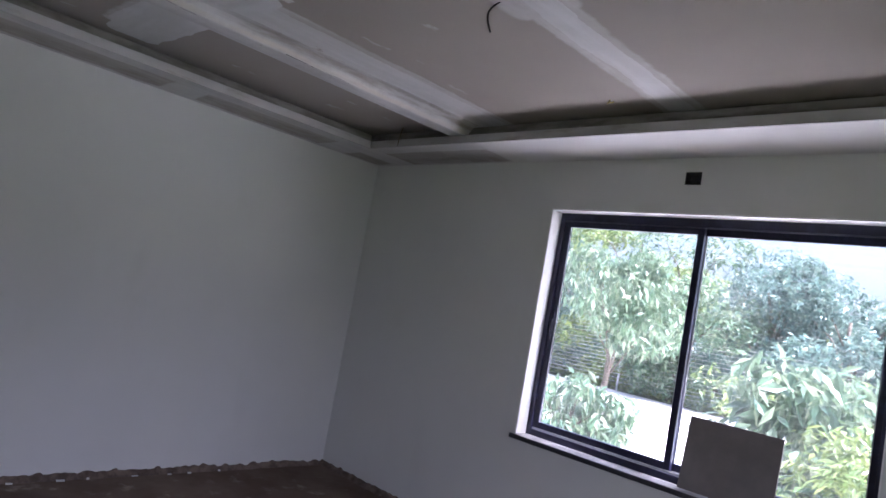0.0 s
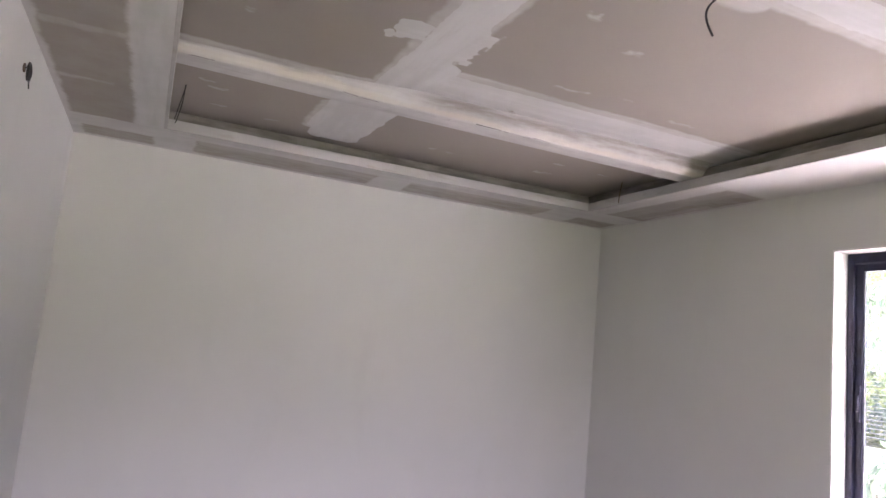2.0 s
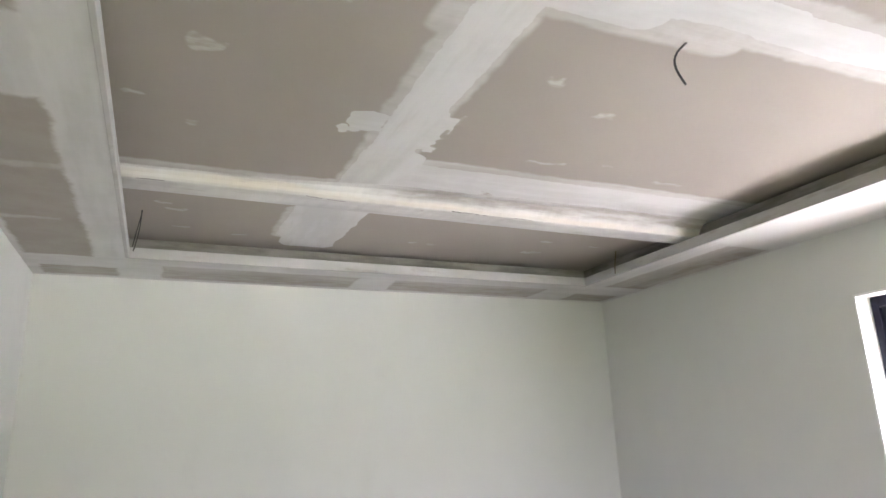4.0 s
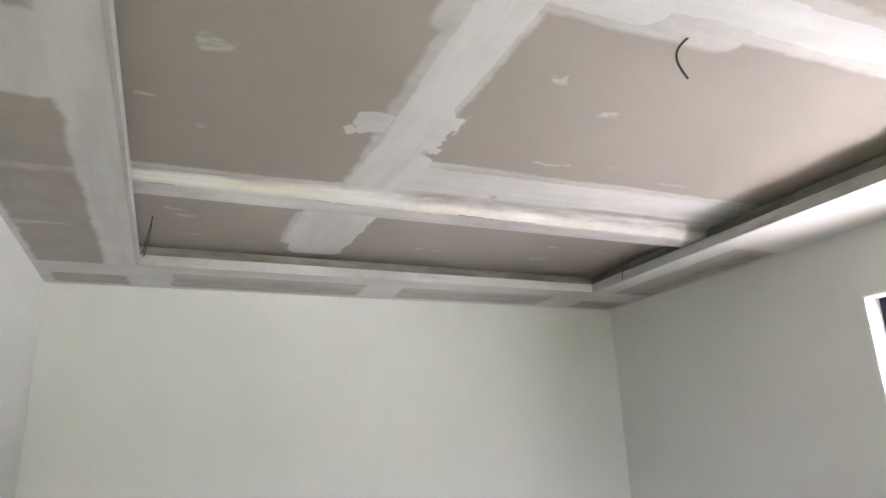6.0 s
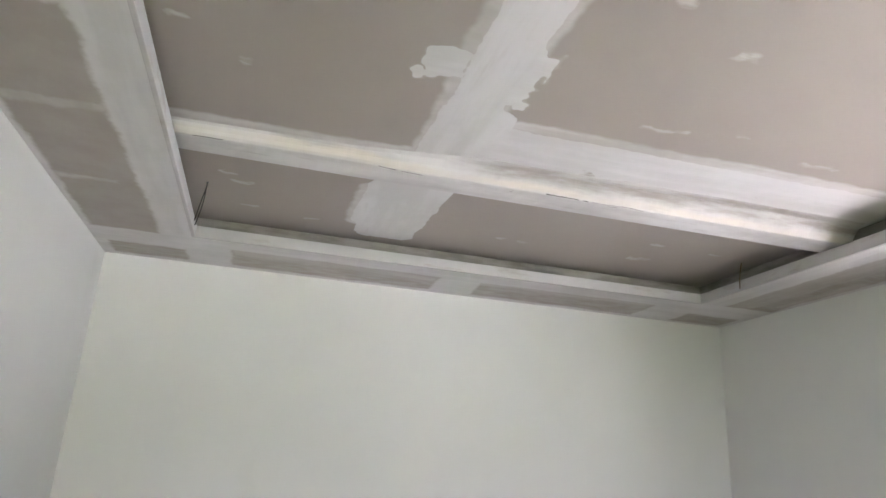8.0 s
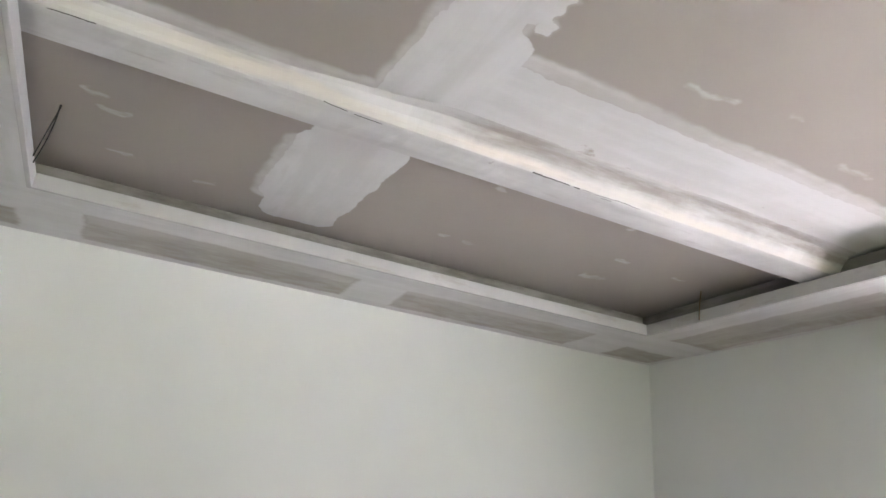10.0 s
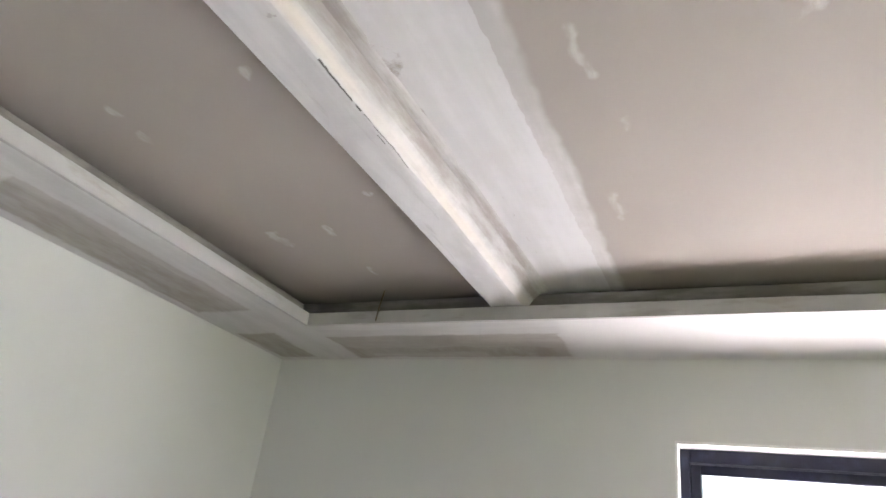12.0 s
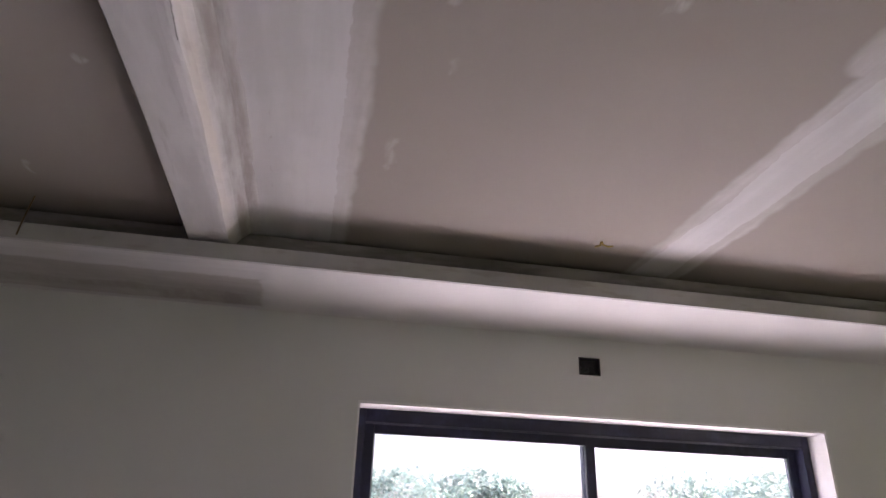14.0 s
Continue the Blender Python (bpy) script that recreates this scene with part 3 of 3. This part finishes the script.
# ---- wall boxes and wires ----
bx = empty("electrical_box", (.03, BY, BZ), "dark empty steel electrical box set in the wall above the window", "electrical box")
part("case", boxed((-.032, -.028, -.047, .047, -.037, -.034), (-.032, .028, -.047, -.044, -.037, .037), (-.032, .028, .044, .047, -.037, .037),
                   (-.032, .028, -.044, .044, .034, .037), (-.032, .028, -.044, .044, -.037, -.034), (.024, .028, -.044, .044, -.034, .034)), BOX, bx)
bm = bmesh.new()
bmesh.ops.create_cone(bm, cap_ends=True, segments=16, radius1=.012, radius2=.012, depth=.006, matrix=pose(.02, -.015, .005, 0, 90, 0))
part("knockout", bm, WIRE_DARK, bx, "round black conduit knockout")
bm = bmesh.new()
tube_into(bm, [(.02, -.015, .005), (.0, -.01, -.01), (-.012, .01, -.02), (-.01, .025, -.01), (.01, .03, .01)], .003)
part("wire_end", bm, WIRE_DARK, bx, smooth=True)


def wire(label, pts, r, material, twin=None):
    bm = bmesh.new()
    base = Vector(pts[0])
    tube_into(bm, [Vector(p) - base for p in pts], r)
    if twin:
        tube_into(bm, [Vector(p) - base for p in twin], r)
    ob = solid("ceiling_wire", bm, material, label, "wire", group="loose ceiling wires", smooth=True)
    ob.matrix_world = Matrix.Translation(base)
    return ob


def hang(x, y, z, drop, sx, sy, curl=0.0, n=10):
    return [(x + sx * (k / n) ** 1.6 + curl * math.sin(k / n * 3), y + sy * (k / n) ** 1.4, z - drop * k / n) for k in range(n + 1)]


wire("dark twin wire hanging from the raised ceiling's corner", hang(-3.213, -.873, ZR + .004, .20, -.022, .02, .004), .0022, WIRE_DARK,
     hang(-3.209, -.873, ZR + .004, .18, -.030, .02, -.005))
wire("thin brown wire hanging over the ceiling lip", hang(-.517, -.875, ZR + .004, .145, -.012, .012, -.008), .0028, WIRE_RED)
wire("black lamp wire hanging from the middle of the ceiling", hang(-1.775, -2.86, ZR + .004, .14, -.02, .0, -.05), .0035, WIRE_DARK)
wire("short yellow wire stub in the ceiling", [(-.657, -2.712, ZR + .004), (-.66, -2.712, ZR - .012), (-.668, -2.728, ZR - .022), (-.67, -2.745, ZR - .018)], .003, WIRE_YELLOW,
     [(-.655, -2.710, ZR + .004), (-.655, -2.706, ZR - .014), (-.645, -2.690, ZR - .016)])
coil = empty("wire_coil", (-W, -1.575, 2.493), "coil of dark wire at an outlet in the wall", "wire")
bm = bmesh.new()
tube_into(bm, [(.0, 0, 0), (.01, 0, 0)] + [(.016 + .002 * k / 10, .032 * math.sin(k * .55) * (1 + .12 * math.sin(k * 1.3)), -.012 + .032 * math.cos(k * .55) * (1 + .1 * math.cos(k * .9)))
                                             for k in range(34)] + [(.02, .02, -.05), (.02, .035, -.065)], .0024)
part("loop", bm, WIRE_DARK, coil, smooth=True)
bm = bmesh.new()
bmesh.ops.create_cone(bm, cap_ends=True, segments=16, radius1=.016, radius2=.016, depth=.006, matrix=pose(.002, 0, 0, 0, 90, 0))
part("conduit", bm, CEMENT, coil, "grey conduit mouth")

# ---- outside ----
bm = bmesh.new()
bmesh.ops.create_grid(bm, x_segments=2, y_segments=2, size=1500, matrix=Matrix.Translation((0, 0, GROUND - .02)))
solid("ground", bm, GRASS, "rough green ground beyond the yard", "ground", "structure")
# added strip, hidden below the sill, that softens the ceiling's shadow edge
solid("apron", boxed((.23, 1.6, -18, 26, GROUND - .1, GROUND - .004)), APRON, "unseen grey-brown ground strip along the house, added to cut bounce light", "ground", "structure")
solid("yard", boxed((1.6, 16.5, -18, 26, GROUND - .1, GROUND)), YARD, "pale sunlit concrete yard below the window", "yard", "structure")


def leaf_mesh(name, centres, size, droop, material, rng, slim=0.28):
    """Folded pointed leaves at the given centres, each in its own turn."""
    n = len(centres)
    yaw = rng.uniform(0, 2 * np.pi, n)
    tilt = rng.normal(droop, 0.45, n)
    d = np.stack([np.cos(yaw) * np.cos(tilt), np.sin(yaw) * np.cos(tilt), -np.sin(tilt)], 1)
    side = np.cross(d, rng.normal(0, .35, (n, 3)) + np.array([0, 0, 1.0]))
    side /= np.linalg.norm(side, axis=1, keepdims=True)
    up = np.cross(side, d)
    ln = size * rng.uniform(.6, 1.3, (n, 1))
    a = centres
    mid = a + d * ln * .45 - up * ln * .04
    tip = a + d * ln - up * ln * .12
    l, r = mid + side * ln * slim / 2 + up * ln * .05, mid - side * ln * slim / 2 + up * ln * .05
    v = np.stack([a, l, mid, r, tip], 1).reshape(-1, 3)
    i = np.arange(n)[:, None] * 5
    f = np.concatenate([i + [0, 2, 1], i + [0, 3, 2], i + [1, 2, 4], i + [2, 3, 4]])
    me = bpy.data.meshes.new(name)
    me.from_pydata(v.tolist(), [], f.tolist())
    me.materials.append(material)
    return me


def tree(name, x, y, height, spread, leaves, size, material, label, seed, category="tree", trunk_r=.16, low=.35, droop=.5, slim=.28, tufts_n=18):
    rng = np.random.default_rng(seed)
    top = GROUND + height
    ob = empty(name, (x, y, GROUND), label, category, "trees beyond the window")
    bm = bmesh.new()
    pts = [(0.12 * height * .3 * math.sin(k * 1.1 + seed) * k / 6, 0.1 * height * .3 * math.cos(k * 1.4 + seed) * k / 6, -.1 + height * .8 * k / 6) for k in range(7)]
    tube_into(bm, pts, [trunk_r * (1 - .12 * k) for k in range(7)])
    clumps = []
    for k in range(tufts_n):
        a, h = rng.uniform(0, 6.28), rng.uniform(low, .97)
        reach = spread * math.sqrt(max(.08, 1 - ((h - .55) / .5) ** 2)) * rng.uniform(.45, 1.0)
        e = np.array([math.cos(a) * reach, math.sin(a) * reach, height * h])
        b = np.array(pts[min(6, max(1, int(h * 5)))])
        m_ = (b + e) / 2 + np.array([0, 0, .08 * height])
        tube_into(bm, [b, m_, e], [trunk_r * .24, trunk_r * .15, trunk_r * .06], 6)
        clumps.append((e, spread * rng.uniform(.26, .46)))
    part("trunk", bm, BARK, ob, smooth=True)
    cs = []
    for e, r in clumps:
        m_ = leaves // len(clumps)
        q = rng.normal(0, 1, (m_, 3))
        q /= np.linalg.norm(q, axis=1, keepdims=True)
        q *= (rng.uniform(.25, 1, (m_, 1)) ** .5) * r * np.array([1.1, 1.1, .75])
        # leaves sit in tufts along twigs
        tufts = q[rng.integers(0, m_, m_)]
        pick = rng.uniform(0, 1, (m_, 1)) < .65
        q = np.where(pick, tufts[rng.integers(0, max(2, m_ // 9), m_)] + rng.normal(0, size * .35, (m_, 3)), q)
        cs.append(e + q)
    c = new("crown", leaf_mesh("crown", np.concatenate(cs), size, droop, material, rng, slim))
    c.parent = ob
    return ob


# shrubs and young mango trees close to the house
tree("mango_tree", 4.9, .75, 1.1, .85, 1700, .22, LEAF_NEAR, "leafy young mango tree with drooping glossy leaves", 3, trunk_r=.05, low=.25, droop=.8, slim=.34)
tree("mango_tree", 9.8, 3.1, 3.6, 1.7, 4600, .23, LEAF_NEAR, "flowering mango tree with long drooping leaves", 6, trunk_r=.09, low=.52, droop=.75, slim=.34)
tree("mango_tree", 5.2, -2.45, 1.72, 1.25, 2700, .27, LEAF_NEAR, "broad young mango tree with long pale leaves", 5, trunk_r=.05, low=.15, droop=.7, slim=.36)
tree("shrub", 4.2, -3.3, 1.35, .8, 1800, .17, LEAF_LIGHT, "bright green leafy shrub by the house", 8, "shrub", .03, .1, .3)
tree("shrub", 9.5, -1.0, 1.6, 1.3, 2200, .18, LEAF_LIGHT, "yellow-green leafy shrub in the yard", 9, "shrub", .04, .1, .3)
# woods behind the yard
rows = [(17.5, 10.5, 5.9, 2.8, LEAF_HAZE), (18.5, 7.6, 6.5, 2.9, LEAF_LIGHT), (17.4, 5.0, 5.3, 2.5, LEAF_NEAR), (19.2, 2.9, 5.5, 2.5, LEAF_HAZE),
        (17.8, 0.2, 4.3, 2.2, LEAF_HAZE), (19.5, -1.8, 4.0, 2.5, LEAF_HAZE), (18.0, -4.2, 3.9, 2.2, LEAF_HAZE), (21.0, -8.0, 4.2, 2.4, LEAF_HAZE),
        (22.5, 13.0, 7.2, 3.2, LEAF_LIGHT), (23.5, 6.0, 5.8, 3.3, LEAF_HAZE), (24.0, 0.0, 4.9, 3.0, LEAF_HAZE), (20.0, -16.8, 4.2, 3.6, LEAF_HAZE)]
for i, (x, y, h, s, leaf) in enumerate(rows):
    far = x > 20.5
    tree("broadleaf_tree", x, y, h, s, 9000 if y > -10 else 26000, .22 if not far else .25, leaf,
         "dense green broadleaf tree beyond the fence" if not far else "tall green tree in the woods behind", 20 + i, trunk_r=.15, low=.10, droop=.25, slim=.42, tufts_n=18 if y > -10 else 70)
rng = np.random.default_rng(77)
n = 26000
c = np.stack([rng.uniform(16.9, 19.0, n), rng.uniform(-19, 24, n), np.zeros(n)], 1)
c[:, 2] = GROUND + np.abs(rng.normal(0, .55, n)) * (1 + .6 * np.sin(c[:, 1] * 1.3))
tagged(new("undergrowth", leaf_mesh("undergrowth", c, .2, .1, LEAF_LIGHT, rng, .4)), "tangled green undergrowth along the fence", "undergrowth", kind="stuff")
n = 60000
c = np.stack([rng.uniform(26, 32, n), rng.uniform(-50, 50, n), np.zeros(n)], 1)
c[:, 2] = GROUND + rng.uniform(0, 1, n) * (6.4 + 1.2 * np.sin(c[:, 1] * .35) + .8 * np.sin(c[:, 1] * 1.1))
c[:, 2] *= np.where(c[:, 1] < -4, .42, np.where(c[:, 1] < 9, .60, 1.0))
tagged(new("far_woods", leaf_mesh("far_woods", c, .42, .2, LEAF_HAZE, rng, .5)), "green woods in the distance, haze put into the leaf colour", "woods", kind="stuff")

# wire fence at the yard's far edge
fence = empty("wire_fence", (16.6, 0, GROUND), "wire fence with thin bright strands", "fence")
for k in range(9):
    bm = bmesh.new()
    tube_into(bm, [(0, -16 + 4.5 * k, -.2), (0, -16 + 4.5 * k, 2.1)], .035)
    part("post", bm, GALV, fence, smooth=True)
for k in range(15):
    bm = bmesh.new()
    tube_into(bm, [(-.04, -16 + 4.5 * j / 2, .3 + .125 * k - (.03 if j % 2 else 0)) for j in range(17)], .008, 5)
    part("strand", bm, GALV, fence, smooth=True)
